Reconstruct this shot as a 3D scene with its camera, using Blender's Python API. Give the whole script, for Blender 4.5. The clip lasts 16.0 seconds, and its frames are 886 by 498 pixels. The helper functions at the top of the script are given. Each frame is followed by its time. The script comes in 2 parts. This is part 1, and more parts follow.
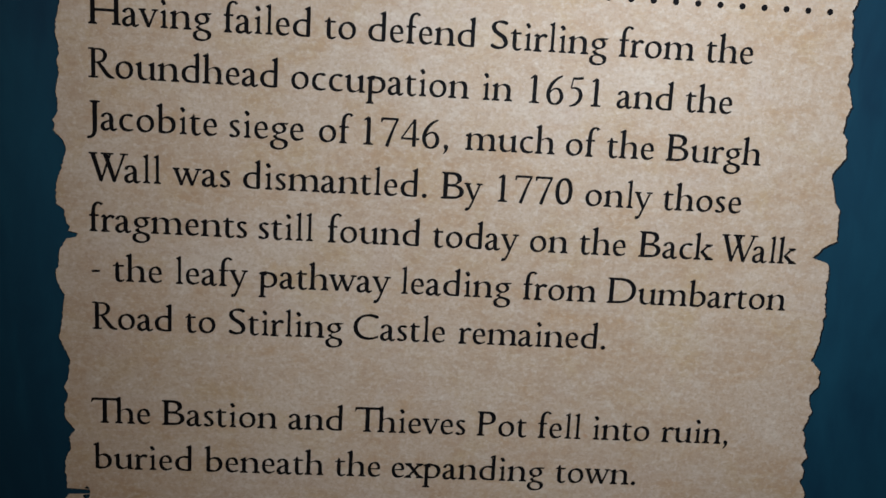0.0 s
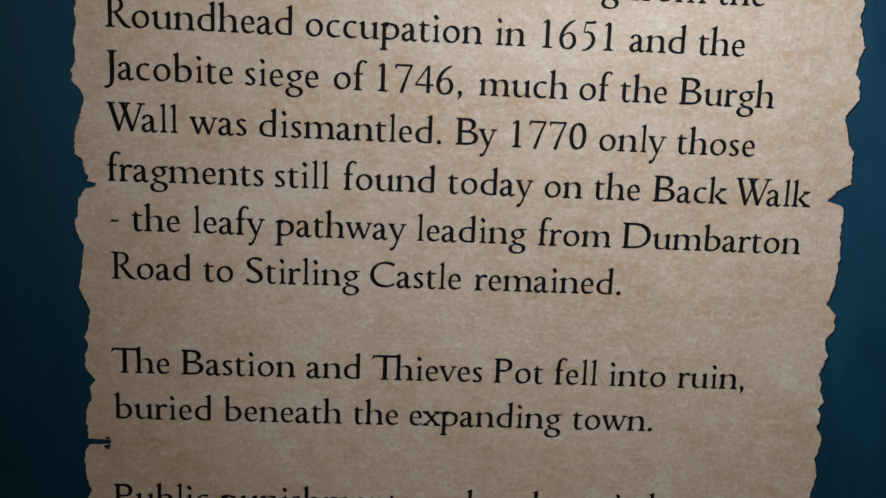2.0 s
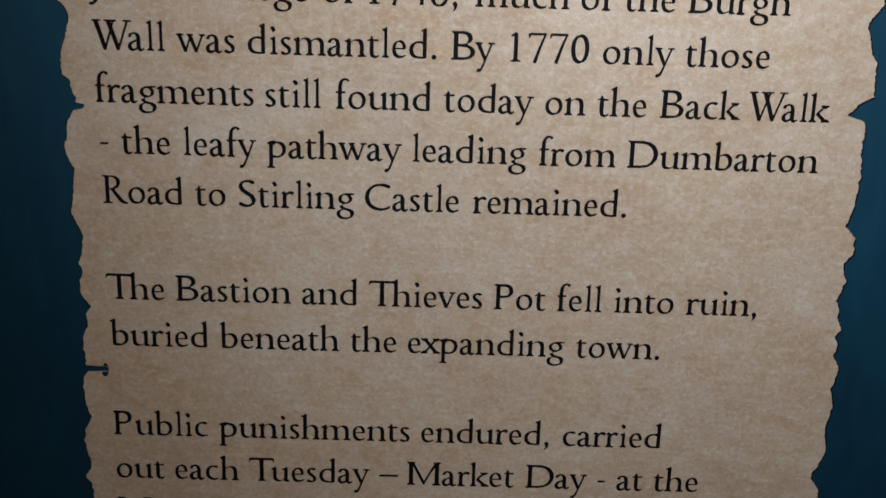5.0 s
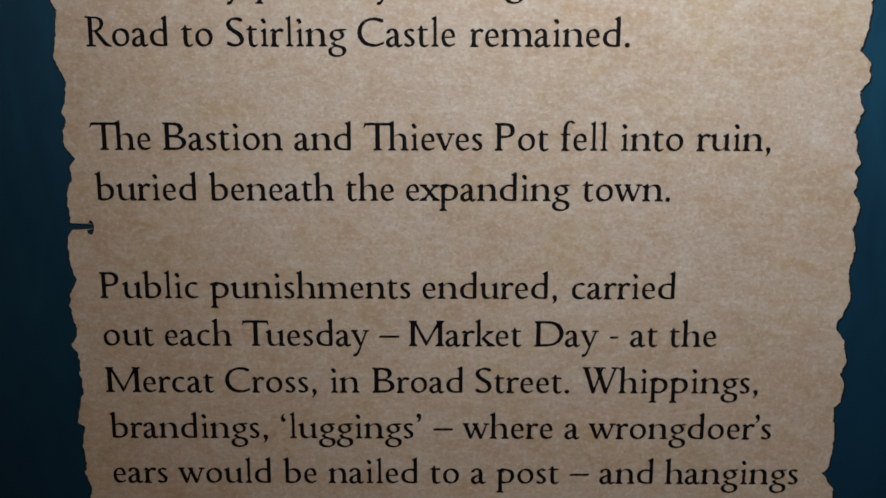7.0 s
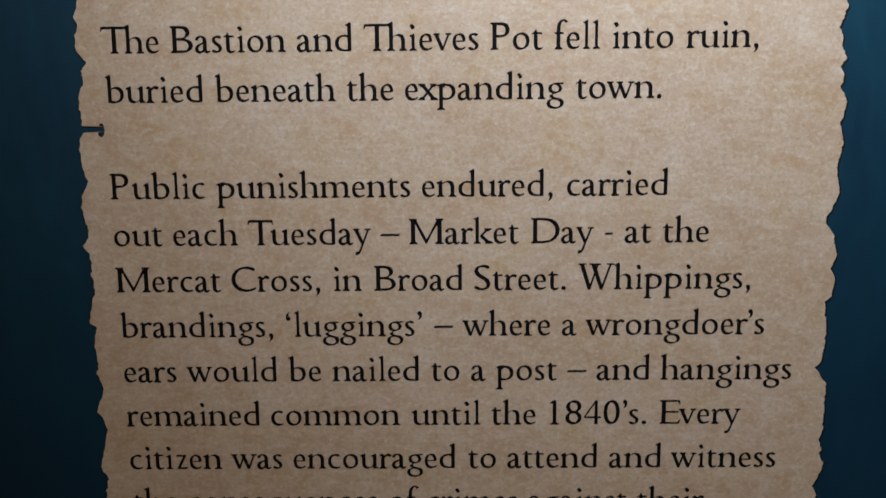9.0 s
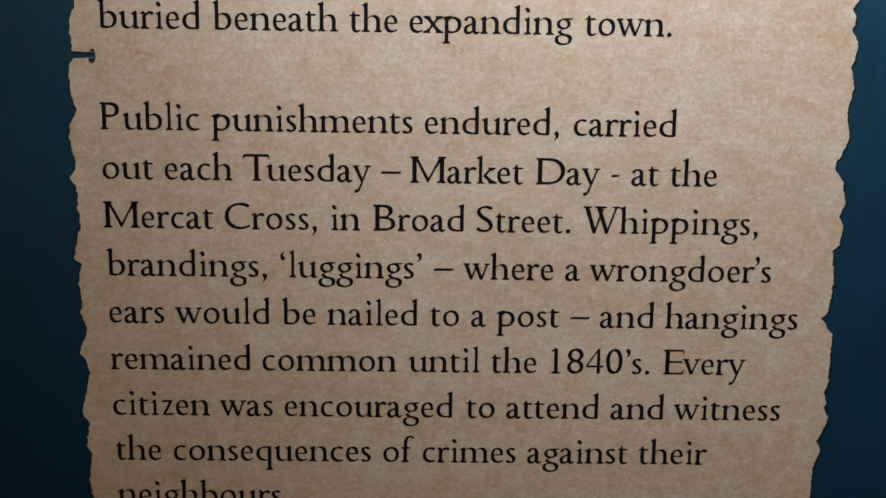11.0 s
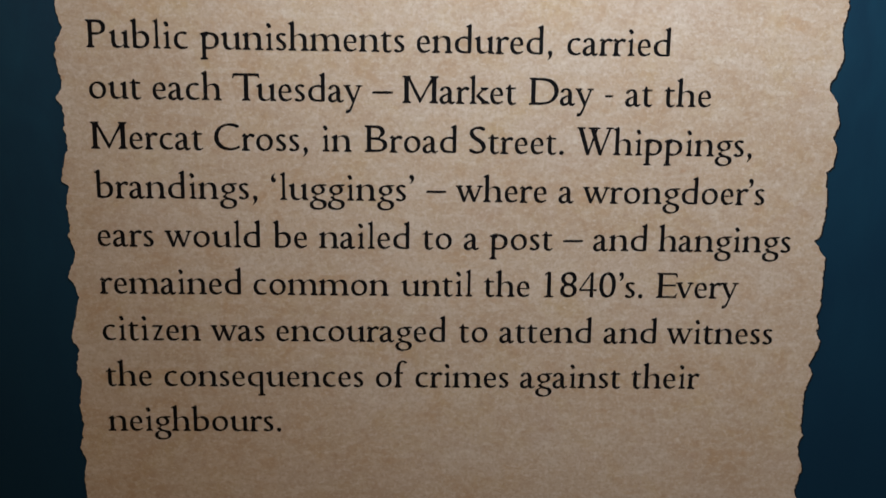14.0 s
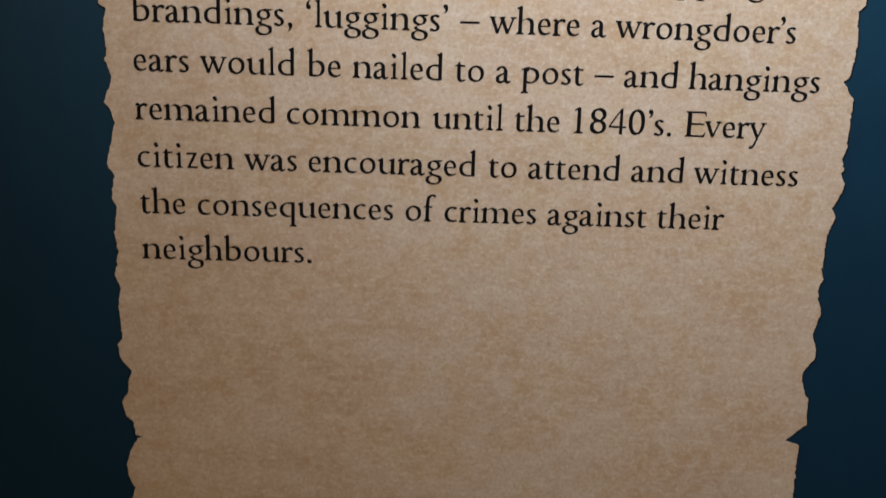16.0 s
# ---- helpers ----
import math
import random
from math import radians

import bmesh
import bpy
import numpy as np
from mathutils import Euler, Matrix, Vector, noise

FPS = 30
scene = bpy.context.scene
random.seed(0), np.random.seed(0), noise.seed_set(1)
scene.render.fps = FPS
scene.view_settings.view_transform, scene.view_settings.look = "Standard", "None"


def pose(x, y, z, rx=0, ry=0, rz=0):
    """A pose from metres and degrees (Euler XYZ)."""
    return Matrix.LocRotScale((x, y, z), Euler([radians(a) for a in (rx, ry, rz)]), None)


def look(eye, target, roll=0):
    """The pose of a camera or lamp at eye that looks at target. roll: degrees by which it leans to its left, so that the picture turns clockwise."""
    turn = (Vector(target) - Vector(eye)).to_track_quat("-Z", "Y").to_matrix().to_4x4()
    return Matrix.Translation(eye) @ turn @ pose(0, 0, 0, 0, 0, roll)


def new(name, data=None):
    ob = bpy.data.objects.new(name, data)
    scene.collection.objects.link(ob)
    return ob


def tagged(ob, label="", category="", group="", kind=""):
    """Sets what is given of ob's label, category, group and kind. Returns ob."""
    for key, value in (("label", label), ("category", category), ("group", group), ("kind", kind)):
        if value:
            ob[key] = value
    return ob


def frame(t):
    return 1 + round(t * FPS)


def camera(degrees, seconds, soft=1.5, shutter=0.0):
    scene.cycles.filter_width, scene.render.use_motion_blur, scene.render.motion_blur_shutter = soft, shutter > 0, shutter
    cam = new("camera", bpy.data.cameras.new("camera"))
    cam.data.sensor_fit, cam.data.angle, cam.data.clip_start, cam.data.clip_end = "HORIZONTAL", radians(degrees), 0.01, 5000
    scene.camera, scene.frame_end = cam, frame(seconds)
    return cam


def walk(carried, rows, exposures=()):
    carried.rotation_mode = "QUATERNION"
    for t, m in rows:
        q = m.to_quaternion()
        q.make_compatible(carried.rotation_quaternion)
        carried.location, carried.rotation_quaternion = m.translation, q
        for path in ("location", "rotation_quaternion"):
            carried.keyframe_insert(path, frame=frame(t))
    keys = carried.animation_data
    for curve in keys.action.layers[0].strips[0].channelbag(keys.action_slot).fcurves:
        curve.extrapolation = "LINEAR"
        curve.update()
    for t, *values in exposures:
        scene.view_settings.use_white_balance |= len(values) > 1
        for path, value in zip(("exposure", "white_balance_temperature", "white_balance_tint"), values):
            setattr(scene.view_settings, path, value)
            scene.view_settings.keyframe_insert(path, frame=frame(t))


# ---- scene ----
cam = camera(61.0, 16.0, shutter=0.5)
PATH = [
    (0, (0.1236, -0.3033, 1.4646), (0.1775, 0.6843, 1.3174), 3.18),
    (0.5, (0.1206, -0.3040, 1.4624), (0.1715, 0.6829, 1.3093), 2.87),
    (1, (0.1183, -0.3050, 1.4535), (0.1667, 0.6826, 1.3040), 2.78),
    (1.5, (0.1193, -0.3045, 1.4452), (0.1711, 0.6827, 1.2947), 2.65),
    (2, (0.1204, -0.3081, 1.4429), (0.1668, 0.6799, 1.2956), 2.40),
    (2.5, (0.1186, -0.3066, 1.4363), (0.1660, 0.6821, 1.2942), 1.77),
    (3, (0.1136, -0.3091, 1.4332), (0.1617, 0.6793, 1.2888), 1.78),
    (5.3, (0.1463, -0.2973, 1.4193), (0.1307, 0.6834, 1.2246), 1.56),
    (5.5, (0.1606, -0.2902, 1.4079), (0.1043, 0.6899, 1.2178), 0.84),
    (6, (0.1665, -0.2825, 1.3837), (0.0730, 0.6941, 1.1901), -0.22),
    (6.5, (0.1433, -0.2847, 1.3609), (0.0986, 0.6985, 1.1839), 0.43),
    (7, (0.1390, -0.3005, 1.3462), (0.1369, 0.6882, 1.1960), 0.10),
    (7.5, (0.1355, -0.3027, 1.3333), (0.1444, 0.6877, 1.1953), -0.30),
    (8, (0.1400, -0.3099, 1.3253), (0.1383, 0.6792, 1.1779), -0.24),
    (8.5, (0.1437, -0.3107, 1.3158), (0.1406, 0.6787, 1.1709), 0.17),
    (9, (0.1425, -0.3163, 1.3017), (0.1304, 0.6742, 1.1644), -0.51),
    (9.2, (0.1423, -0.3177, 1.2946), (0.1302, 0.6738, 1.1650), -0.43),
    (11.5, (0.1331, -0.3087, 1.2685), (0.1492, 0.6835, 1.1447), 0.89),
    (12, (0.1370, -0.3083, 1.2638), (0.1534, 0.6836, 1.1378), 0.81),
    (12.5, (0.1340, -0.3104, 1.2613), (0.1514, 0.6808, 1.1301), 0.70),
    (13, (0.1312, -0.3122, 1.2568), (0.1500, 0.6785, 1.1218), 0.94),
    (13.5, (0.1331, -0.3121, 1.2534), (0.1540, 0.6776, 1.1122), 0.92),
    (14, (0.1338, -0.3114, 1.2455), (0.1588, 0.6779, 1.1014), 0.76),
    (14.5, (0.1347, -0.3124, 1.2325), (0.1604, 0.6754, 1.0793), 0.44),
    (15, (0.1239, -0.3121, 1.2085), (0.1501, 0.6754, 1.0530), 0.94),
    (15.5, (0.1222, -0.3160, 1.1951), (0.1469, 0.6712, 1.0371), 1.20),
    (16, (0.1228, -0.3248, 1.1878), (0.1459, 0.6583, 1.0065), 1.86),
]
EXPOSURES = [(0.0, -0.80, 5930, 10), (3.0, -0.77, 5930, 10), (5.5, -0.65, 5930, 10), (7.0, -0.33, 5930, 10), (9.0, 0.06, 5930, 10), (12.5, 0.41, 5930, 10), (14.5, 0.63, 5930, 10), (16.0, 1.0, 5930, 10)]
walk(cam, [(t, look(eye, target, roll)) for t, eye, target, roll in PATH], EXPOSURES)

# ---- light ----
world = bpy.data.worlds.new("world")
scene.world = world
world.use_nodes = True
world.node_tree.nodes["Background"].inputs["Color"].default_value = (0.55, 0.6, 0.7, 1)
world.node_tree.nodes["Background"].inputs["Strength"].default_value = 0.02


def spot_lamp(name, eye, target, power, colour, angle, blend, radius):
    data = bpy.data.lights.new(name, "SPOT")
    data.energy, data.color, data.spot_size, data.spot_blend, data.shadow_soft_size = power, colour, radians(angle), blend, radius
    lamp = new(name, data)
    lamp.matrix_world = look(eye, target)
    return lamp


# A cool white display lamp close above, and the warm lamp of the room behind.
spot_lamp("display_spotlight", (0.222, -0.247, 1.552), (0.222 + 0.378, 0.753, 1.552 - 0.042), 5.0, (0.930, 0.985, 1.0), 178, 0.557, 0.02)
spot_lamp("room_lamp", (-0.5, -2.2, 2.5), (0.15, 0.0, 1.25), 31.0, (1.0, 0.64, 0.27), 160, 0.3, 0.08)


# ---- materials ----
class Nodes:
    """Short hand for building a node material."""

    def __init__(self, name, roughness=0.5, specular=0.4):
        self.mat = bpy.data.materials.new(name)
        self.mat.use_nodes = True
        self.tree = self.mat.node_tree
        self.bsdf = self.tree.nodes["Principled BSDF"]
        self.bsdf.inputs["Roughness"].default_value = roughness
        self.bsdf.inputs["Specular IOR Level"].default_value = specular
        self.coord = self.add("ShaderNodeTexCoord").outputs["Object"]

    def add(self, kind, **values):
        node = self.tree.nodes.new(kind)
        for key, value in values.items():
            node.inputs[key].default_value = value
        return node

    def link(self, a, b):
        self.tree.links.new(a, b)

    def mapped(self, scale, turn=(0, 0, 0), shift=(0, 0, 0)):
        node = self.add("ShaderNodeMapping", Scale=scale, Rotation=turn, Location=shift)
        self.link(self.coord, node.inputs["Vector"])
        return node.outputs["Vector"]

    def noise(self, scale, detail=4.0, rough=0.55, stretch=(1, 1, 1), shift=(0, 0, 0), warp=0.0):
        node = self.add("ShaderNodeTexNoise", Scale=scale, Detail=detail, Roughness=rough, Distortion=warp)
        self.link(self.mapped(stretch, shift=shift), node.inputs["Vector"])
        return node.outputs["Fac"]

    def ramp(self, fac, *stops):
        node = self.add("ShaderNodeValToRGB")
        marks = node.color_ramp.elements
        while len(marks) < len(stops):
            marks.new(0.5)
        for mark, (place, colour) in zip(marks, stops):
            mark.position = place
            mark.color = (*colour, 1) if len(colour) == 3 else colour
        self.link(fac, node.inputs["Fac"])
        return node.outputs["Color"]

    def grey(self, fac, low, high):
        return self.ramp(fac, (low, (0, 0, 0)), (high, (1, 1, 1)))

    def mix(self, fac, a, b, kind="MIX"):
        node = self.tree.nodes.new("ShaderNodeMix")
        node.data_type, node.blend_type = "RGBA", kind
        for socket, value in ((node.inputs["Factor"], fac), (node.inputs["A"], a), (node.inputs["B"], b)):
            if isinstance(value, bpy.types.NodeSocket):
                self.link(value, socket)
            elif isinstance(value, tuple):
                socket.default_value = (*value, 1)
            else:
                socket.default_value = value
        return next(o for o in node.outputs if o.type == "RGBA")

    def times(self, fac, amount):
        node = self.tree.nodes.new("ShaderNodeMath")
        node.operation = "MULTIPLY"
        self.link(fac, node.inputs[0])
        node.inputs[1].default_value = amount
        return node.outputs[0]

    def colour(self, socket):
        self.link(socket, self.bsdf.inputs["Base Color"])

    def bump(self, height, strength, distance):
        node = self.add("ShaderNodeBump", Strength=strength, Distance=distance)
        self.link(height, node.inputs["Height"])
        self.link(node.outputs["Normal"], self.bsdf.inputs["Normal"])


def parchment_material():
    n = Nodes("parchment_print", 0.55, 0.2)
    blotch = n.grey(n.noise(20, 5, 0.6, (1, 1, 1.5), (3.1, 0, 1.7), 0.4), 0.36, 0.66)
    base = n.mix(blotch, (0.465, 0.325, 0.215), (0.580, 0.468, 0.372))
    cast = n.grey(n.noise(13, 4, 0.55, (0.65, 1, 1.8), (8.3, 0, 5.5), 0.6), 0.40, 0.66)
    base = n.mix(n.times(cast, 0.6), base, (0.455, 0.318, 0.212))
    warm = n.grey(n.noise(52, 5, 0.65, (0.75, 1, 1.35), (7.7, 0, 2.2), 0.7), 0.46, 0.72)
    base = n.mix(n.times(warm, 0.72), base, (0.475, 0.302, 0.165))
    ochre = n.grey(n.noise(34, 4, 0.6, (1, 1, 1.2), (6.1, 0, 9.4), 0.8), 0.50, 0.70)
    base = n.mix(n.times(ochre, 0.55), base, (0.50, 0.36, 0.20))
    lilac = n.grey(n.noise(27, 4, 0.6, (1, 1, 1.2), (2.6, 0, 3.7), 0.8), 0.52, 0.72)
    base = n.mix(n.times(lilac, 0.36), base, (0.53, 0.42, 0.365))
    cloud = n.grey(n.noise(95, 5, 0.65, (1.1, 1, 0.95), (0.4, 0, 5.0), 0.7), 0.42, 0.72)
    base = n.mix(n.times(cloud, 0.58), base, (0.62, 0.518, 0.425))
    wisp = n.grey(n.noise(200, 5, 0.7, (0.6, 1, 1.3), (1.3, 0, 0.2), 0.25), 0.48, 0.70)
    base = n.mix(n.times(wisp, 0.47), base, (0.70, 0.62, 0.53))
    grain = n.grey(n.noise(520, 4, 0.7, (0.95, 1, 1.05), (9.3, 0, 4.2), 0.4), 0.46, 0.70)
    base = n.mix(n.times(grain, 0.62), base, (0.40, 0.272, 0.180))
    pale = n.grey(n.noise(460, 4, 0.66, (0.95, 1, 1.05), (5.9, 0, 6.6)), 0.52, 0.74)
    base = n.mix(n.times(pale, 0.45), base, (0.76, 0.69, 0.61))
    spot = n.grey(n.noise(110, 2, 0.4, (1, 1, 1), (2.9, 0, 8.8)), 0.74, 0.79)
    base = n.mix(n.times(spot, 0.45), base, (0.43, 0.22, 0.10))
    n.colour(base)
    n.bump(n.noise(900, 2, 0.5), 0.05, 0.0004)
    return n.mat


def blue_material():
    n = Nodes("blue_print", 0.55, 0.2)
    sweep = n.grey(n.noise(9, 4, 0.6, (1.6, 1, 0.8), (4.0, 0, 0.6), 1.2), 0.3, 0.72)
    base = n.mix(sweep, (0.0050, 0.0300, 0.058), (0.0085, 0.0520, 0.088))
    streak = n.grey(n.noise(42, 5, 0.6, (2.2, 1, 0.6), (1.0, 0, 3.0), 0.6), 0.45, 0.8)
    base = n.mix(n.times(streak, 0.35), base, (0.0115, 0.072, 0.114))
    # Going down the board the blue turns navy and darker.
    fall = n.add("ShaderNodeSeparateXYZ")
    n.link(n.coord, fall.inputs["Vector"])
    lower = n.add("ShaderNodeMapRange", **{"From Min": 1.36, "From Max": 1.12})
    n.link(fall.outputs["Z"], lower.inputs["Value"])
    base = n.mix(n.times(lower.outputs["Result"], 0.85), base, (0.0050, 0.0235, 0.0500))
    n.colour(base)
    n.bump(n.noise(700, 2, 0.5), 0.04, 0.0004)
    return n.mat


def ink_material():
    n = Nodes("black_ink", 0.6, 0.06)
    n.colour(n.mix(n.noise(500, 3), (0.004, 0.004, 0.005), (0.009, 0.008, 0.009)))
    return n.mat


def plain_material(name, a, b, scale, roughness):
    n = Nodes(name, roughness, 0.3)
    n.colour(n.mix(n.noise(scale, 5), a, b))
    n.bump(n.noise(scale * 12, 3), 0.1, 0.002)
    return n.mat


PARCHMENT, BLUE, INK = parchment_material(), blue_material(), ink_material()
# Near-black for the drop shadow printed beside the torn sheet.
DROP_SHADOW = plain_material("dark_shadow_print", (0.0025, 0.004, 0.006), (0.004, 0.007, 0.010), 60, 0.6)
PAINT = plain_material("grey_wall_paint", (0.16, 0.16, 0.16), (0.20, 0.20, 0.20), 4, 0.8)
CEILING = plain_material("white_ceiling_paint", (0.66, 0.65, 0.63), (0.74, 0.73, 0.71), 4, 0.85)
CARPET = plain_material("dark_carpet", (0.05, 0.05, 0.055), (0.08, 0.08, 0.085), 30, 0.95)


# ---- mesh helpers ----
def box(bm, low, high):
    made = bmesh.ops.create_cube(bm, size=1.0)["verts"]
    for v in made:
        v.co = Vector([low[i] if v.co[i] < 0 else high[i] for i in range(3)])
    return made


def mesh_object(name, data, material, parent=None, label=""):
    data.materials.append(material)
    ob = new(name, data)
    ob.parent = parent
    return tagged(ob, label)


def part(name, bm, material, parent=None, label="", bevel=0.0):
    if bevel:
        bmesh.ops.bevel(bm, geom=bm.edges[:], offset=bevel, segments=2, affect="EDGES", profile=0.7)
    data = bpy.data.meshes.new(name)
    bm.to_mesh(data)
    bm.free()
    return mesh_object(name, data, material, parent, label)


def slab(name, low, high, material, label, category):
    bm = bmesh.new()
    box(bm, low, high)
    return tagged(part(name, bm, material), label, category, kind="structure")


# ---- the room ----
slab("floor", (-2.2, -3.2, -0.1), (2.6, 0.012, 0.0), CARPET, "dark grey carpeted floor of a dim exhibition room", "floor")
slab("ceiling", (-2.2, -3.2, 2.6), (2.6, 0.012, 2.7), CEILING, "plain white painted ceiling", "ceiling")
slab("wall_north", (-2.3, 0.012, -0.1), (2.7, 0.15, 2.7), PAINT, "plain grey painted wall behind the information panel", "wall")
slab("wall_south", (-2.3, -3.35, -0.1), (2.7, -3.2, 2.7), PAINT, "plain grey painted wall", "wall")
slab("wall_west", (-2.35, -3.2, -0.1), (-2.2, 0.012, 2.7), PAINT, "plain grey painted wall", "wall")
slab("wall_east", (2.6, -3.2, -0.1), (2.75, 0.012, 2.7), PAINT, "plain grey painted wall", "wall")

# ---- the information panel ----
LEFT, RIGHT, TOP, BOTTOM = -0.135, 0.435, 1.585, 0.72
panel = tagged(new("information_panel"), "deep blue printed history panel with torn parchment scroll, fixed to wall", "information panel")
panel.location = (0.15, 0.012, BOTTOM)
bpy.context.view_layer.update()


def on_panel(ob):
    """Keep a child where it was built."""
    ob.matrix_parent_inverse = Matrix.Translation(-panel.location)
    return ob


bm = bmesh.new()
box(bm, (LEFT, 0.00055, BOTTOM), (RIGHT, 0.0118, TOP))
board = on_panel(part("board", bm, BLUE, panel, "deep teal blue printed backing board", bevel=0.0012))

# The torn outline of the scroll: the chief points and bays of each edge, as (drop below z = 1.5, x) in tenths of a millimetre.
UPPER_LEFT = (
    (-80, -114), (14, -128), (63, -129), (87, -117), (119, -116), (140, -125), (193, -119), (262, -131), (333, -124), (371, -142), (414, -141), (456, -103), (484, -99), (637, -139),
    (697, -136), (722, -108), (774, -98), (782, -85), (805, -92), (810, -57), (829, -66), (835, -99), (889, -131), (946, -134), (974, -148), (1027, -136), (1065, -110), (1242, -136),
    (1331, -97), (1391, -100), (1452, -122), (1480, -104), (1524, -121), (1585, -117), (1635, -84), (1670, -103), (1720, -99), (1762, -121), (1820, -126), (1870, -113), (1899, -123), (1922, -111),
    (1949, -136), (2007, -135),
)
LOWER_LEFT = (
    (2065, -130), (2112, -111), (2147, -116), (2182, -137), (2241, -145), (2324, -124), (2360, -124), (2396, -150), (2432, -127), (2481, -121), (2517, -126), (2590, -117), (2733, -148), (2751, -116),
    (2838, -132), (2926, -121), (2953, -133), (3029, -106), (3133, -144), (3174, -113), (3218, -106), (3291, -117), (3390, -146), (3439, -115), (3539, -132), (3576, -107), (3690, -125), (3772, -112),
    (3878, -132), (3936, -110), (4026, -121), (4169, -113), (4196, -134), (4262, -127), (4313, -79), (4408, -98), (4468, -124), (4530, -114), (4556, -84), (4638, -67), (4722, -110), (4778, -120),
    (4848, -107), (4881, -85), (4938, -96),
)
UPPER_RIGHT = (
    (-277, 3002), (-232, 2992), (-145, 2995), (-106, 3009), (-83, 3001), (-24, 3016), (14, 3003), (55, 3006), (143, 3035), (185, 3017), (247, 3013), (280, 3032), (349, 3037), (416, 2991),
    (532, 3014), (563, 3040), (696, 3046), (727, 2994), (770, 2951), (791, 3020), (834, 3035), (870, 3025), (1016, 3038), (1128, 3028), (1216, 3007), (1260, 3048), (1328, 3049), (1359, 3021),
    (1388, 3014), (1443, 3037), (1526, 3007), (1559, 3021), (1598, 3021), (1649, 3043), (1681, 3019), (1715, 3037), (1761, 3025), (1817, 3050), (1874, 3048), (1908, 3032),
)
LOWER_RIGHT = (
    (2000, 3049), (2081, 3029), (2198, 3045), (2317, 2997), (2377, 3034), (2461, 3051), (2514, 3029), (2558, 3052), (2636, 3042), (2661, 3015), (2805, 3029), (2930, 3015), (2950, 2991), (3021, 3041),
    (3230, 3039), (3267, 3025), (3317, 3036), (3342, 3028), (3380, 3048), (3430, 3040), (3489, 3008), (3532, 3026), (3609, 3002), (3699, 2997), (3721, 3003), (3760, 2995), (3811, 3009), (3837, 2992),
    (3902, 2995), (3967, 3019), (4074, 2991), (4140, 3014), (4185, 3012), (4235, 2974), (4289, 2970), (4352, 2988), (4379, 3010), (4500, 3014), (4581, 2920), (4602, 2991), (4870, 2994),
)
LEFT_EDGE, RIGHT_EDGE = UPPER_LEFT + LOWER_LEFT, UPPER_RIGHT + LOWER_RIGHT


def torn_edge(s, edge, seed, out):
    """The edge's x, in tenths of a metre, at the height s; out: -1 for the left edge, 1 for the right one."""
    x = float(np.interp(-1000 * s, [p[0] for p in edge], [p[1] for p in edge])) / 1000
    loose = 1.0 if edge[0][0] < -1000 * s < edge[-1][0] else 2.5
    for size, high in ((0.09, 0.0045), (0.035, 0.0085), (0.016, 0.0065), (0.007, 0.003)):
        x += out * loose * high * (0.28 - abs(noise.noise(Vector((s / size, seed, size * 50)))) * 1.2)
    if out < 0:
        # A short slanting nick near the foot of the left edge.
        x += 0.034 * max(0.0, 1 - abs(s + 4.634 - 0.1 * (x + 0.07)) / 0.009)
    return x


def slit(s):
    """A slit cut in from the left edge, with a wider torn head: the head's two sides at the height s, and whether the slit opens there."""
    head = (s + 1.909) / 0.028
    if abs(head) >= 1:
        return -0.038, -0.038, False
    round_off = 0.015 * math.sqrt(1 - head * head)
    return -0.037 - round_off + 0.004 * head, -0.034 + round_off * 0.75, abs(s + 1.905) < 0.0125


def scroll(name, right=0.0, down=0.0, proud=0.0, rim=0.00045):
    """The torn sheet, or the drop shadow printed beside it, moved aside and laid back by the lengths given."""
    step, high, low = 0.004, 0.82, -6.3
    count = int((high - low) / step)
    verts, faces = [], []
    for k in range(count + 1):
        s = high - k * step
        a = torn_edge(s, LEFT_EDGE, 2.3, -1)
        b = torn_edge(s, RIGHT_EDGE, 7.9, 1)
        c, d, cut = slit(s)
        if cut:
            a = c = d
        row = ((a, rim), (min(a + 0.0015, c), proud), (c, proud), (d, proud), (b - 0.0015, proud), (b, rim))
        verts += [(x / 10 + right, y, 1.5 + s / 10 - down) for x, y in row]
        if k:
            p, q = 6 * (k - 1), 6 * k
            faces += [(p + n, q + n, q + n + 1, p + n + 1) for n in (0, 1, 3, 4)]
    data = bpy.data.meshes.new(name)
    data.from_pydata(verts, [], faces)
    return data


parchment = on_panel(mesh_object("parchment", scroll("parchment"), PARCHMENT, panel, "mottled tan parchment scroll with torn side edges"))

# Drop shadow put in as dark print: the torn outline moved right and down.
on_panel(mesh_object("printed_drop_shadow", scroll("printed_drop_shadow", 0.00080, 0.00060, 0.0005, 0.0005), DROP_SHADOW, panel, "thin black printed drop shadow along the torn edge"))


# ---- lettering: the built-in font, thinned, drawn with a slanted nib and given bracketed serifs ----
EM = 0.01655
CAPITALS = dict(zip("ABCDEFGHIJKLMNOPQRSTUVWXYZ", (623, 605, 696, 780, 545, 538, 747, 770, 338, 280, 675, 553, 912, 783, 795, 549, 795, 610, 489, 660, 746, 676, 900, 643, 574, 641)))
SMALL = dict(zip("abcdefghijklmnopqrstuvwxyz", (404, 500, 400, 509, 396, 290, 446, 515, 257, 253, 482, 247, 787, 525, 486, 507, 497, 332, 323, 307, 512, 432, 660, 432, 438, 377)))
MARKS = {",": 219, ".": 219, "-": 277, "–": 500, "‘": 213, "’": 213, **{d: 500 for d in "0123456789"}}
ADVANCE = {c: w / 1000 for c, w in {**CAPITALS, **SMALL, **MARKS}.items()}
SPACE = 0.25
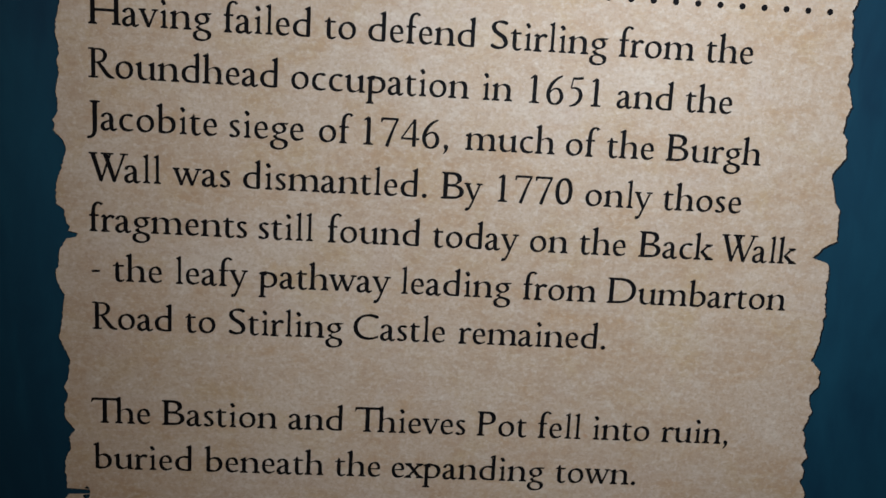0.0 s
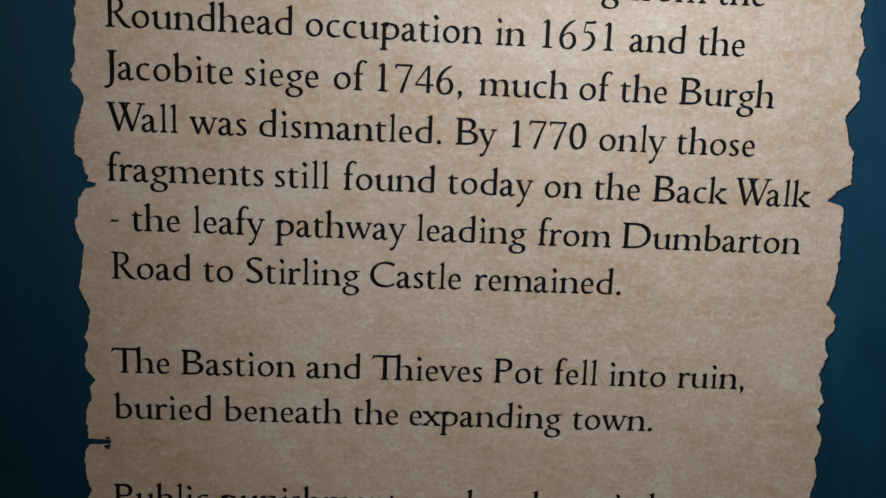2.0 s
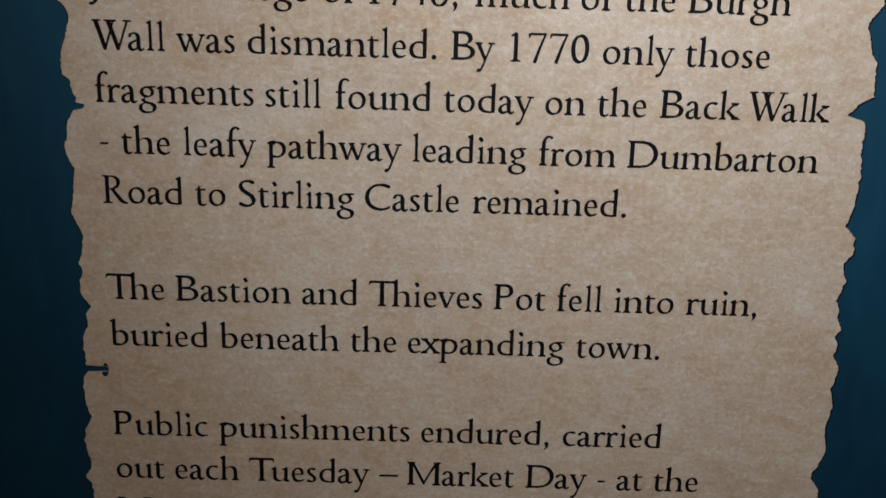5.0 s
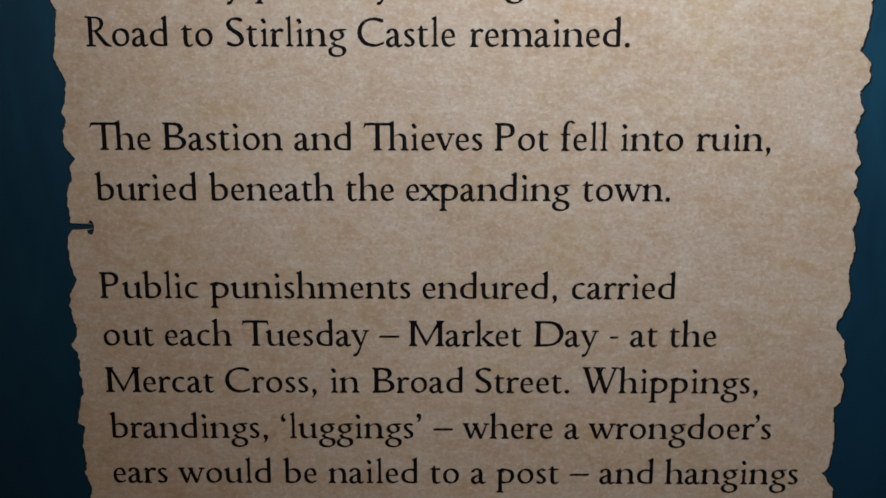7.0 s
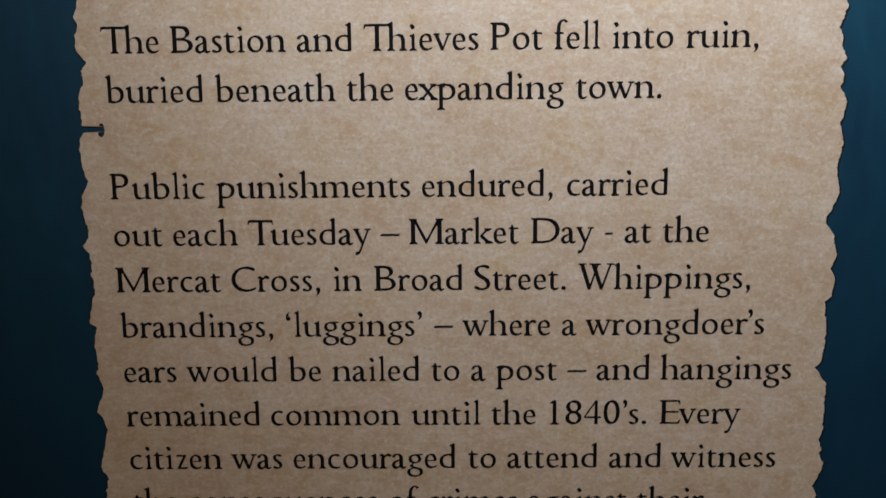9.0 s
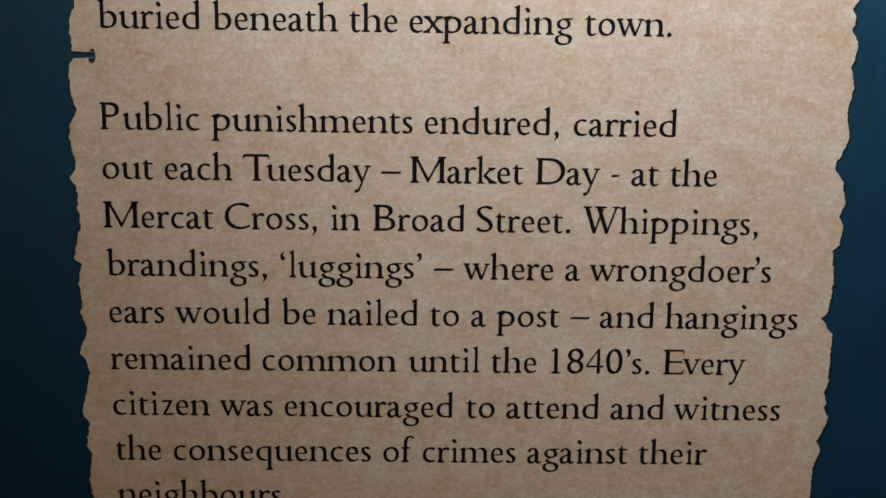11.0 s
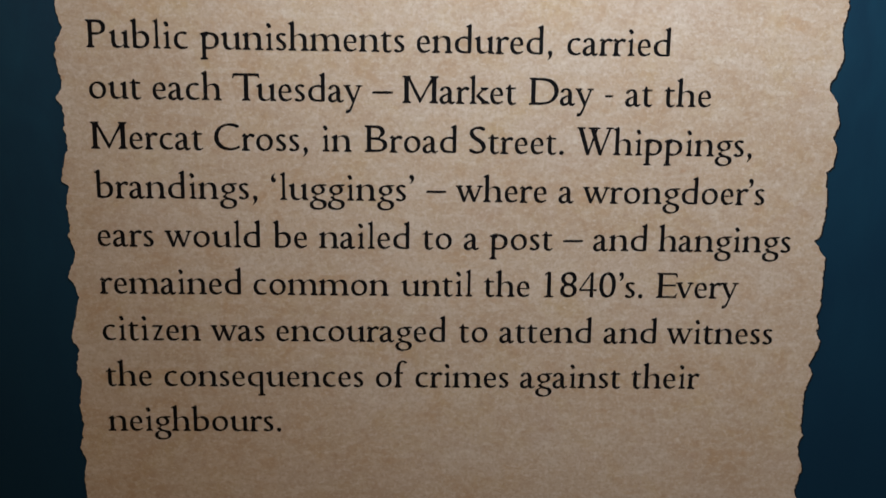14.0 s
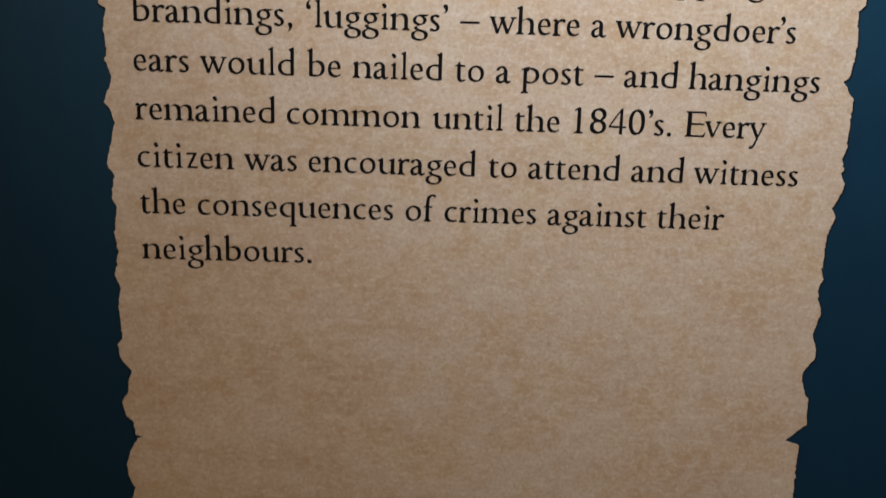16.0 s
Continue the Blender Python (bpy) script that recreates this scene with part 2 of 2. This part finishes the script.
KERN = {"Wa": -0.10, "Th": -0.09, "Tu": -0.10, "By": -0.03, "Ev": -0.02, "Ro": -0.01, "Po": -0.02, "’s": -0.04, "r’": -0.04, "fy": 0.0, "Da": -0.02}
THIN, NIB, FINE_NIB = 0.0198, (0.045, 0.017), (0.038, 0.025)
DIAGONAL, ROUND_LEFT, ROUND_RIGHT = "vwxyAVWYT7", "acdegoqsCGOQS0689", "bceopsCDGOSB034568"


def bearings(c):
    """The blank left and right of a letter's strokes, in ems."""
    if c in ".,":
        return 0.06, 0.06
    if c in "‘’":
        return 0.04, 0.05
    if c in "-–":
        return (0.035, 0.035) if c == "-" else (0.0, 0.0)
    if c == "1":
        return 0.21, 0.21
    if c == "J":
        return -0.06, 0.09
    left = 0.018 if c in DIAGONAL else 0.012 if c in "ag" else 0.036 if c in ROUND_LEFT else 0.062
    right = 0.018 if c in DIAGONAL or c in "kKRzE" else 0.034 if c in ROUND_RIGHT else -0.02 if c == "f" else -0.022 if c == "r" else 0.012 if c == "t" else 0.0 if c == "g" else 0.012 if c == "a" else 0.062
    if c in "tf":
        left = 0.015
    if c in "234567890":
        left, right = 0.035, 0.035
    return left, right


def heights(c):
    """Pairs of the font's own height and the wanted one, in ems."""
    if c == "-":
        return ((0.0, 0.0), (0.174, 0.205), (0.267, 0.262), (0.7, 0.7))
    if c in "bdfhkl":
        return ((-0.24, -0.245), (0.0, 0.0), (0.449, 0.402), (0.70, 0.705))
    if c == "i":
        return ((0.0, 0.0), (0.449, 0.402), (0.70, 0.66))
    if c.islower():
        return ((-0.24, -0.255), (0.0, 0.0), (0.449, 0.402), (0.55, 0.52))
    return ((-0.24, -0.235), (0.0, 0.0), (0.70, 0.672))


def font_shapes():
    """Every letter's front faces from the built-in font, whole and thinned."""
    curve = bpy.data.curves.new("letter", "FONT")
    curve.resolution_u, curve.extrude = 4, 0.001
    ob = new("letter", curve)
    shapes = {}
    for c in ADVANCE:
        found = []
        for offset in (0.0, -THIN):
            curve.body, curve.offset = c, offset
            bpy.context.view_layer.update()
            data = bpy.data.meshes.new_from_object(ob.evaluated_get(bpy.context.evaluated_depsgraph_get()))
            tris = [tuple(p.vertices) for p in data.polygons if p.normal.z > 0.9]
            used = sorted({i for t in tris for i in t})
            at = {i: k for k, i in enumerate(used)}
            found.append(([data.vertices[i].co.xy.to_tuple() for i in used], [tuple(at[i] for i in t) for t in tris]))
            bpy.data.meshes.remove(data)
        shapes[c] = found
    bpy.data.objects.remove(ob)
    bpy.data.curves.remove(curve)
    return shapes


def rim(verts, tris):
    """The outline's edges."""
    seen = {}
    for t in tris:
        for a, b in zip(t, t[1:] + t[:1]):
            key = (round(verts[a][0], 4), round(verts[a][1], 4)), (round(verts[b][0], 4), round(verts[b][1], 4))
            seen[key] = seen.get(key, 0) + 1
    return [k for k in seen if (k[1], k[0]) not in seen]


def bar(x0, x1, y, w=0.026):
    """A flat serif, a little cupped at its ends."""
    return ((x0, y, w), ((x0 + x1) / 2, y, w * 1.15), (x1, y, w))


# Letters whose old-style form differs most from the built-in font: pulls of a pen, each knot x, y and width in ems.
PEN = {
    "a": (((0.062, 0.300, 0.062), (0.078, 0.352, 0.05), (0.155, 0.392, 0.030), (0.232, 0.362, 0.055), (0.262, 0.280, 0.074), (0.262, 0.110, 0.074), (0.282, 0.036, 0.064), (0.325, 0.012, 0.042), (0.395, 0.048, 0.020)),
          ((0.262, 0.245, 0.028), (0.165, 0.208, 0.030), (0.080, 0.155, 0.052), (0.058, 0.090, 0.070), (0.082, 0.036, 0.064), (0.135, 0.014, 0.048), (0.200, 0.036, 0.034), (0.262, 0.090, 0.028))),
    "f": (((0.125, 0.012, 0.072), (0.125, 0.250, 0.072), (0.126, 0.450, 0.070), (0.142, 0.590, 0.062), (0.190, 0.668, 0.046), (0.255, 0.692, 0.034), (0.305, 0.672, 0.044), (0.325, 0.640, 0.060)),
          ((0.028, 0.384, 0.032), (0.255, 0.386, 0.032)), bar(0.035, 0.225, 0.013), ((0.125, 0.02, 0.12), (0.125, 0.075, 0.072))),
    "t": (((0.120, 0.480, 0.022), (0.118, 0.420, 0.052), (0.118, 0.300, 0.072), (0.118, 0.120, 0.073), (0.135, 0.046, 0.066), (0.185, 0.012, 0.046), (0.240, 0.020, 0.030), (0.288, 0.050, 0.016)),
          ((0.118, 0.386, 0.034), (0.275, 0.388, 0.032)), ((0.018, 0.375, 0.016), (0.080, 0.398, 0.032), (0.128, 0.430, 0.060))),
    "r": (((0.105, 0.012, 0.072), (0.105, 0.320, 0.072)), ((0.020, 0.350, 0.016), (0.070, 0.368, 0.045), (0.108, 0.392, 0.050)), ((0.105, 0.320, 0.074), (0.130, 0.385, 0.020)),
          ((0.125, 0.270, 0.020), (0.170, 0.340, 0.032), (0.230, 0.378, 0.048), (0.285, 0.368, 0.062), (0.322, 0.340, 0.052)), bar(0.018, 0.215, 0.013), ((0.105, 0.02, 0.12), (0.105, 0.075, 0.072))),
    "v": (((0.062, 0.392, 0.070), (0.222, 0.008, 0.062)), ((0.215, 0.0, 0.034), (0.372, 0.392, 0.032)), bar(-0.010, 0.158, 0.392), bar(0.285, 0.440, 0.392)),
    "w": (((0.062, 0.392, 0.070), (0.205, 0.008, 0.060)), ((0.198, 0.0, 0.034), (0.335, 0.385, 0.032)), ((0.300, 0.392, 0.070), (0.458, 0.008, 0.060)), ((0.450, 0.0, 0.034), (0.600, 0.392, 0.032)),
          bar(-0.010, 0.158, 0.392), bar(0.235, 0.390, 0.392), bar(0.520, 0.670, 0.392)),
    "y": (((0.062, 0.392, 0.070), (0.236, 0.010, 0.058)), ((0.378, 0.392, 0.032), (0.232, 0.010, 0.034), (0.176, -0.130, 0.038), (0.135, -0.205, 0.046), (0.085, -0.228, 0.062), (0.045, -0.218, 0.060)),
          bar(-0.010, 0.158, 0.392), bar(0.290, 0.446, 0.392)),
    "J": (((0.165, 0.650, 0.082), (0.165, 0.300, 0.082), (0.163, 0.040, 0.080), (0.145, -0.080, 0.068), (0.095, -0.155, 0.050), (0.030, -0.180, 0.046), (-0.020, -0.172, 0.046)), bar(0.050, 0.285, 0.659), ((0.165, 0.65, 0.13), (0.165, 0.595, 0.082))),
    "W": (((0.085, 0.655, 0.080), (0.288, 0.010, 0.072)), ((0.278, -0.008, 0.036), (0.492, 0.650, 0.036)), ((0.378, 0.655, 0.080), (0.598, 0.010, 0.072)), ((0.588, -0.008, 0.036), (0.820, 0.655, 0.036)),
          bar(-0.005, 0.200, 0.659), bar(0.275, 0.575, 0.659), bar(0.720, 0.915, 0.659)),
    "1": (((0.250, 0.650, 0.060), (0.250, 0.500, 0.073), (0.250, 0.012, 0.073)), ((0.135, 0.575, 0.020), (0.190, 0.606, 0.038), (0.255, 0.652, 0.040)), bar(0.135, 0.370, 0.013), ((0.250, 0.02, 0.12), (0.250, 0.07, 0.073))),
    ".": (((0.110, -0.012, 0.030), (0.110, 0.008, 0.070), (0.110, 0.042, 0.092), (0.110, 0.076, 0.070), (0.110, 0.096, 0.030)),),
    ",": (((0.100, 0.096, 0.024), (0.104, 0.074, 0.066), (0.116, 0.040, 0.084), (0.126, -0.005, 0.062), (0.108, -0.070, 0.028), (0.060, -0.128, 0.006)),),
    "5": (((0.165, 0.630, 0.040), (0.300, 0.632, 0.044), (0.415, 0.652, 0.050)), ((0.172, 0.640, 0.022), (0.130, 0.395, 0.022)),
          ((0.130, 0.392, 0.014), (0.225, 0.408, 0.034), (0.325, 0.360, 0.058), (0.372, 0.245, 0.070), (0.345, 0.120, 0.062), (0.250, 0.020, 0.046), (0.110, -0.030, 0.020))),
    "6": (((0.410, 0.672, 0.022), (0.280, 0.600, 0.044), (0.155, 0.465, 0.062), (0.088, 0.300, 0.072), (0.092, 0.150, 0.072), (0.155, 0.032, 0.050), (0.245, 0.002, 0.030), (0.340, 0.035, 0.054), (0.402, 0.130, 0.068),
           (0.402, 0.235, 0.070), (0.350, 0.335, 0.050), (0.270, 0.368, 0.030), (0.180, 0.335, 0.024), (0.120, 0.265, 0.020)),),
    "4": (((0.345, 0.650, 0.028), (0.045, 0.205, 0.026)), ((0.030, 0.190, 0.036), (0.475, 0.190, 0.036)), ((0.345, 0.655, 0.050), (0.345, 0.300, 0.064), (0.345, 0.000, 0.066))),
    "R": (((0.135, 0.650, 0.074), (0.135, 0.012, 0.074)), ((0.130, 0.648, 0.024), (0.270, 0.650, 0.030), (0.372, 0.608, 0.054), (0.408, 0.515, 0.070), (0.362, 0.405, 0.050), (0.255, 0.350, 0.028), (0.140, 0.348, 0.022)),
          ((0.240, 0.362, 0.050), (0.350, 0.215, 0.066), (0.460, 0.075, 0.070), (0.540, 0.022, 0.048), (0.622, 0.006, 0.024)), bar(0.025, 0.250, 0.013), bar(0.025, 0.150, 0.659)),
    "7": (((0.060, 0.634, 0.042), (0.455, 0.634, 0.042)), ((0.068, 0.640, 0.045), (0.050, 0.545, 0.022)), ((0.440, 0.640, 0.034), (0.330, 0.380, 0.044), (0.195, -0.020, 0.066))),
}


class Letter:
    """One letter in ems: layers of polygons, each layer a little prouder than the one before."""

    def __init__(self, c, shapes):
        self.c, self.layers, self.extra = c, [], []
        (raw, raw_tris), (thin, tris) = shapes[c]
        left, right = bearings(c)
        self.advance = ADVANCE[c]
        x0, x1 = min(v[0] for v in raw), max(v[0] for v in raw)
        want = self.advance - left - right
        self.sx = want / (x1 - x0)
        if c in "liI1":
            self.sx = 0.82
            left = (self.advance - (x1 - x0) * self.sx) / 2 + (0.012 if c in "li1" else 0.0)
        self.fx = lambda x: left + (x - x0) * self.sx
        pairs = heights(c)
        ys, zs = [p[0] for p in pairs], [p[1] for p in pairs]
        self.fy = lambda y: float(np.interp(y, ys, zs))
        thick = c in ".,‘’"
        half = 0.0 if thick else 0.5
        nib = (0.040, 0.002) if c == "E" else FINE_NIB if c in "wWMvyNAkxKRVXY74" else NIB
        shape = (raw, raw_tris) if thick else (thin, tris)
        # The thinned strokes are pulled back out to the letter's full width and height, less the nib.
        tx0, tx1 = min(v[0] for v in shape[0]), max(v[0] for v in shape[0])
        ty0, ty1 = min(v[1] for v in shape[0]), max(v[1] for v in shape[0])
        ry0, ry1 = self.fy(min(v[1] for v in raw)), self.fy(max(v[1] for v in raw))
        gx0, gx1 = self.fx(x0) + half * nib[0], self.fx(x1) - half * nib[0]
        gy0, gy1 = ry0 + half * nib[1], ry1 - half * nib[1]

        def place(v):
            y = self.fy(v[1])
            a, b = self.fy(ty0), self.fy(ty1)
            y = gy0 + (y - a) / (b - a) * (gy1 - gy0)
            x = gx0 + (v[0] - tx0) / (tx1 - tx0) * (gx1 - gx0)
            return x, y

        placed = [place(v) for v in shape[0]]
        if c == "M":
            # The middle of the M comes down to the baseline.
            mid = (gx0 + gx1) / 2
            inner = [i for i, (x, _) in enumerate(placed) if abs(x - mid) < 0.16]
            drop = min(placed[i][1] for i in inner) - 0.01
            placed = [(x, y - drop) if i in inner else (x, y) for i, (x, y) in enumerate(placed)]
        for k in range(1 if thick else 5):
            f = 0.0 if thick else k / 4 - 0.5
            self.layers.append(([(x + f * nib[0], y + f * nib[1]) for x, y in placed], shape[1]))
        if c in PEN:
            self.layers = []
            for run in PEN[c]:
                self.stroke(*run)
        else:
            self.serifs(raw, raw_tris)
        if c == "i":
            self.stroke((0.115, 0.556, 0.026), (0.113, 0.574, 0.062), (0.112, 0.596, 0.074), (0.112, 0.618, 0.062), (0.111, 0.636, 0.026))

    def stroke(self, *knots):
        """One pull of the pen through knots of x, y and width."""
        rows = []
        for k in range(len(knots) - 1):
            a, b, c, d = (np.array(knots[max(0, min(len(knots) - 1, k + n))]) for n in (-1, 0, 1, 2))
            count = 1 if len(knots) == 2 else 5
            for f in (n / count for n in range(count + (k == len(knots) - 2))):
                rows.append(0.5 * (2 * b + (c - a) * f + (2 * a - 5 * b + 4 * c - d) * f * f + (3 * b - a - 3 * c + d) * f ** 3))
        left, right = [], []
        for k, (x, y, w) in enumerate(rows):
            w = w * 1.22 + 0.008
            run = rows[min(k + 1, len(rows) - 1)] - rows[max(k - 1, 0)]
            size = math.hypot(run[0], run[1]) or 1.0
            left.append((x - run[1] / size * w / 2, y + run[0] / size * w / 2))
            right.append((x + run[1] / size * w / 2, y - run[0] / size * w / 2))
        n = len(rows)
        self.layers.append((left + right, [(k, n + k, n + k + 1, k + 1) for k in range(n - 1)]))

    def poly(self, *points):
        self.extra.append(points)

    def foot(self, x0, x1, y, left=True, right=True, up=1):
        """A bracketed serif under (up=1) or over (up=-1) a stem from x0 to x1."""
        reach, thin, high = 0.060, 0.034, 0.080
        a, b = x0 - (reach if left else 0.0), x1 + (reach if right else 0.0)
        mid = lambda p, q: p + (q - p) * 0.62
        row = [(a, y), (b, y), (b, y + up * thin)]
        if right:
            row += [(mid(b, x1), y + up * thin * 1.5), (x1, y + up * high)]
        row += [(x0, y + up * high)]
        if left:
            row += [(mid(a, x0), y + up * thin * 1.5)]
        row += [(a, y + up * thin)]
        self.poly(*(row if up > 0 else row[::-1]))

    def flag(self, x0, x1, y):
        """The slanted head of a small letter's stem."""
        self.poly((x0 - 0.062, y - 0.040), (x0 - 0.056, y - 0.066), (x0, y - 0.085), (x1, y - 0.10), (x1, y + 0.024), (x0 + 0.01, y - 0.006))

    def serifs(self, raw, tris):
        c = self.c
        if c in ".,‘’-–oceg0234568sSOC":
            return
        top = max(v[1] for v in raw)
        flat = []
        for (ax, ay), (bx, by) in rim(raw, tris):
            if abs(ay - by) < 0.004 and 0.05 < abs(ax - bx) < 0.17:
                flat.append((min(ax, bx), max(ax, bx), ay))
        stems = sorted(flat)
        inner = 0.012
        for n, (a, b, y) in enumerate(stems):
            x0, x1, z = self.fx(a) + inner, self.fx(b) - inner, self.fy(y)
            if abs(y) < 0.012:
                if c in "fhiklmnrAFHIKMNPRTXY1xpq" or (c in "hmn"):
                    self.foot(x0, x1, z)
                elif c in "dau":
                    if b > 0.25 or c != "u":
                        self.foot(x0, x1, z, left=False)
            elif y < -0.15 and c in "pq":
                self.foot(x0, x1, z)
            elif c in "vwxyVWXYAkK" and abs(y - (0.449 if c in "vwxyk" else top)) < 0.012:
                if c == "k" and n == 0:
                    continue
                self.foot(x0, x1, z, up=-1)
            elif c in "bdhkl" and abs(y - top) < 0.012:
                self.flag(x0, x1, z)
            elif c in "ijmnpru" and abs(y - 0.449) < 0.02:
                if c in "ij" or c == "u" or a < 0.15:
                    self.flag(x0, x1, z)
            elif c in "HIKMNJ" and abs(y - top) < 0.012:
                self.foot(x0, x1, z, up=-1)
        x0, z1 = self.fx(min(v[0] for v in raw)), self.fy(top)
        if c in "BDEPRF":
            self.foot(x0 + 0.01, x0 + 0.085, z1, right=False, up=-1)
        if c in "BDE":
            self.foot(x0 + 0.01, x0 + 0.085, 0.0, right=False)
        if c in "TE":
            x1 = self.fx(max(v[0] for v in raw))
            self.poly((x1 - 0.055, z1 - 0.03), (x1 + 0.002, z1 - 0.125), (x1 + 0.022, z1 - 0.12), (x1, z1))
            if c == "T":
                self.poly((x0, z1), (x0 - 0.022, z1 - 0.12), (x0 - 0.002, z1 - 0.125), (x0 + 0.055, z1 - 0.03))
            else:
                self.poly((x1 - 0.06, 0.03), (x1 - 0.004, 0.0), (x1 + 0.03, 0.13), (x1 + 0.012, 0.135))
        if c == "1":
            x = self.fx(min(v[0] for v in raw))
            self.poly((x - 0.075, z1 - 0.055), (x - 0.07, z1 - 0.075), (x + 0.02, z1 - 0.055), (x + 0.05, z1 - 0.09), (x + 0.06, z1 + 0.005))

    def mesh(self):
        """The letter's mesh, its origin at the left of the baseline on the parchment."""
        verts, faces = [], []
        for k, (points, tris) in enumerate(self.layers):
            base, y = len(verts), -0.00004 - 0.00001 * k
            verts += [(px * EM, y, pz * EM) for px, pz in points]
            faces += [tuple(base + i for i in t) for t in tris]
        for k, points in enumerate(self.extra):
            base, y = len(verts), -0.00010 - 0.000008 * k
            verts += [(px * EM, y, pz * EM) for px, pz in points]
            faces.append(tuple(range(base, base + len(points))))
        data = bpy.data.meshes.new("letter")
        data.from_pydata(verts, [], faces)
        data.materials.append(INK)
        return data


LEADING = 0.02
# Each line with its shift in millimetres and its stretch in thousandths.
TEXT = (
    ("Having failed to defend Stirling from the", -0.21, -2.7), ("Roundhead occupation in 1651 and the", -0.48, -0.6),
    ("Jacobite siege of 1746, much of the Burgh", -0.65, 3.5), ("Wall was dismantled. By 1770 only those", -0.4, 7.0),
    ("fragments still found today on the Back Walk", -1.09, 0.8), ("- the leafy pathway leading from Dumbarton", -0.55, 1.8),
    ("Road to Stirling Castle remained.", -0.32, -3.2), ("", 0.0, 0.0),
    ("The Bastion and Thieves Pot fell into ruin,", -0.87, -5.6), ("buried beneath the expanding town.", -0.44, -1.2), ("", 0.0, 0.0),
    ("Public punishments endured, carried", -1.32, 0.7), ("out each Tuesday – Market Day - at the", -2.13, 2.4),
    ("Mercat Cross, in Broad Street. Whippings,", -1.57, 1.1), ("brandings, ‘luggings’ – where a wrongdoer’s", -1.0, 3.9),
    ("ears would be nailed to a post – and hangings", -1.36, 3.0), ("remained common until the 1840’s. Every", -1.1, 1.6),
    ("citizen was encouraged to attend and witness", -1.34, 2.3), ("the consequences of crimes against their", -0.65, -0.8),
    ("neighbours.", -0.49, 0.0),
)

SHAPES = font_shapes()
LETTERS = {c: Letter(c, SHAPES) for c in ADVANCE}
MESHES = {c: LETTERS[c].mesh() for c in sorted(set("".join(line for line, _, _ in TEXT)) - {" "})}

MARGIN = -0.0004
# Words set looser or tighter than their line, in millimetres.
NUDGE = {
    "defend": -0.6, "dismantled.": -0.5, "occupation": -0.5, "in": -0.3, "siege": -0.6, "1746,": -1.0, "much": 0.6, "Burgh": 0.2, "still": -0.8, "Back": 0.6,
    "leading": -0.4, "Castle": -0.5, "expanding": -0.5, "Market": -0.5, "Cross,": -0.5, "Broad": 0.5, "common": -0.6, "1840’s.": -0.6,
    "their": -0.1, "out": 0.5, "endured,": -0.4, "Every": 0.0, "encouraged": -0.4,
    "Whippings,": 0.3, "ruin,": 0.4, "hangings": -0.4, "witness": -0.5, "wrongdoer’s": -0.4, "remained.": 0.3,
}


def set_word(word, x, z, tracking):
    """Prints one word; gives the place after it."""
    whole = tagged(new("printed_word"), "black serif word " + word.strip(".,‘’-–") if len(word) > 1 else "black printed mark")
    whole.parent = panel
    on_panel(whole).location = (x, 0, z)
    at = x
    for c, after in zip(word, word[1:] + " "):
        letter = new("letter", MESHES[c])
        letter.parent, letter.location = whole, (x - at, 0, 0)
        x += (LETTERS[c].advance + KERN.get(c + after, 0.0) + tracking) * EM
    return x


for row, (line, shift, stretch) in enumerate(TEXT):
    start, x, z = MARGIN + shift / 1000, 0.0, 1.5 - LEADING * row
    for word in line.split():
        at = start + x + NUDGE.get(word, 0.0) / 1000
        x += (set_word(word, at, z, stretch / 2200) - at) + SPACE * EM * (1 + stretch / 1000)

# The row of printed dots above the text.
for k in range(13):
    data = bpy.data.meshes.new("printed_dot")
    ring = [(0.2893 - 0.00895 * k + 0.00125 * math.cos(a * math.pi / 12), -0.00008, 1.5222 + 0.00125 * math.sin(a * math.pi / 12)) for a in range(24)]
    data.from_pydata(ring, [], [tuple(range(24))])
    mesh_object("printed_dot", data, INK, parchment)
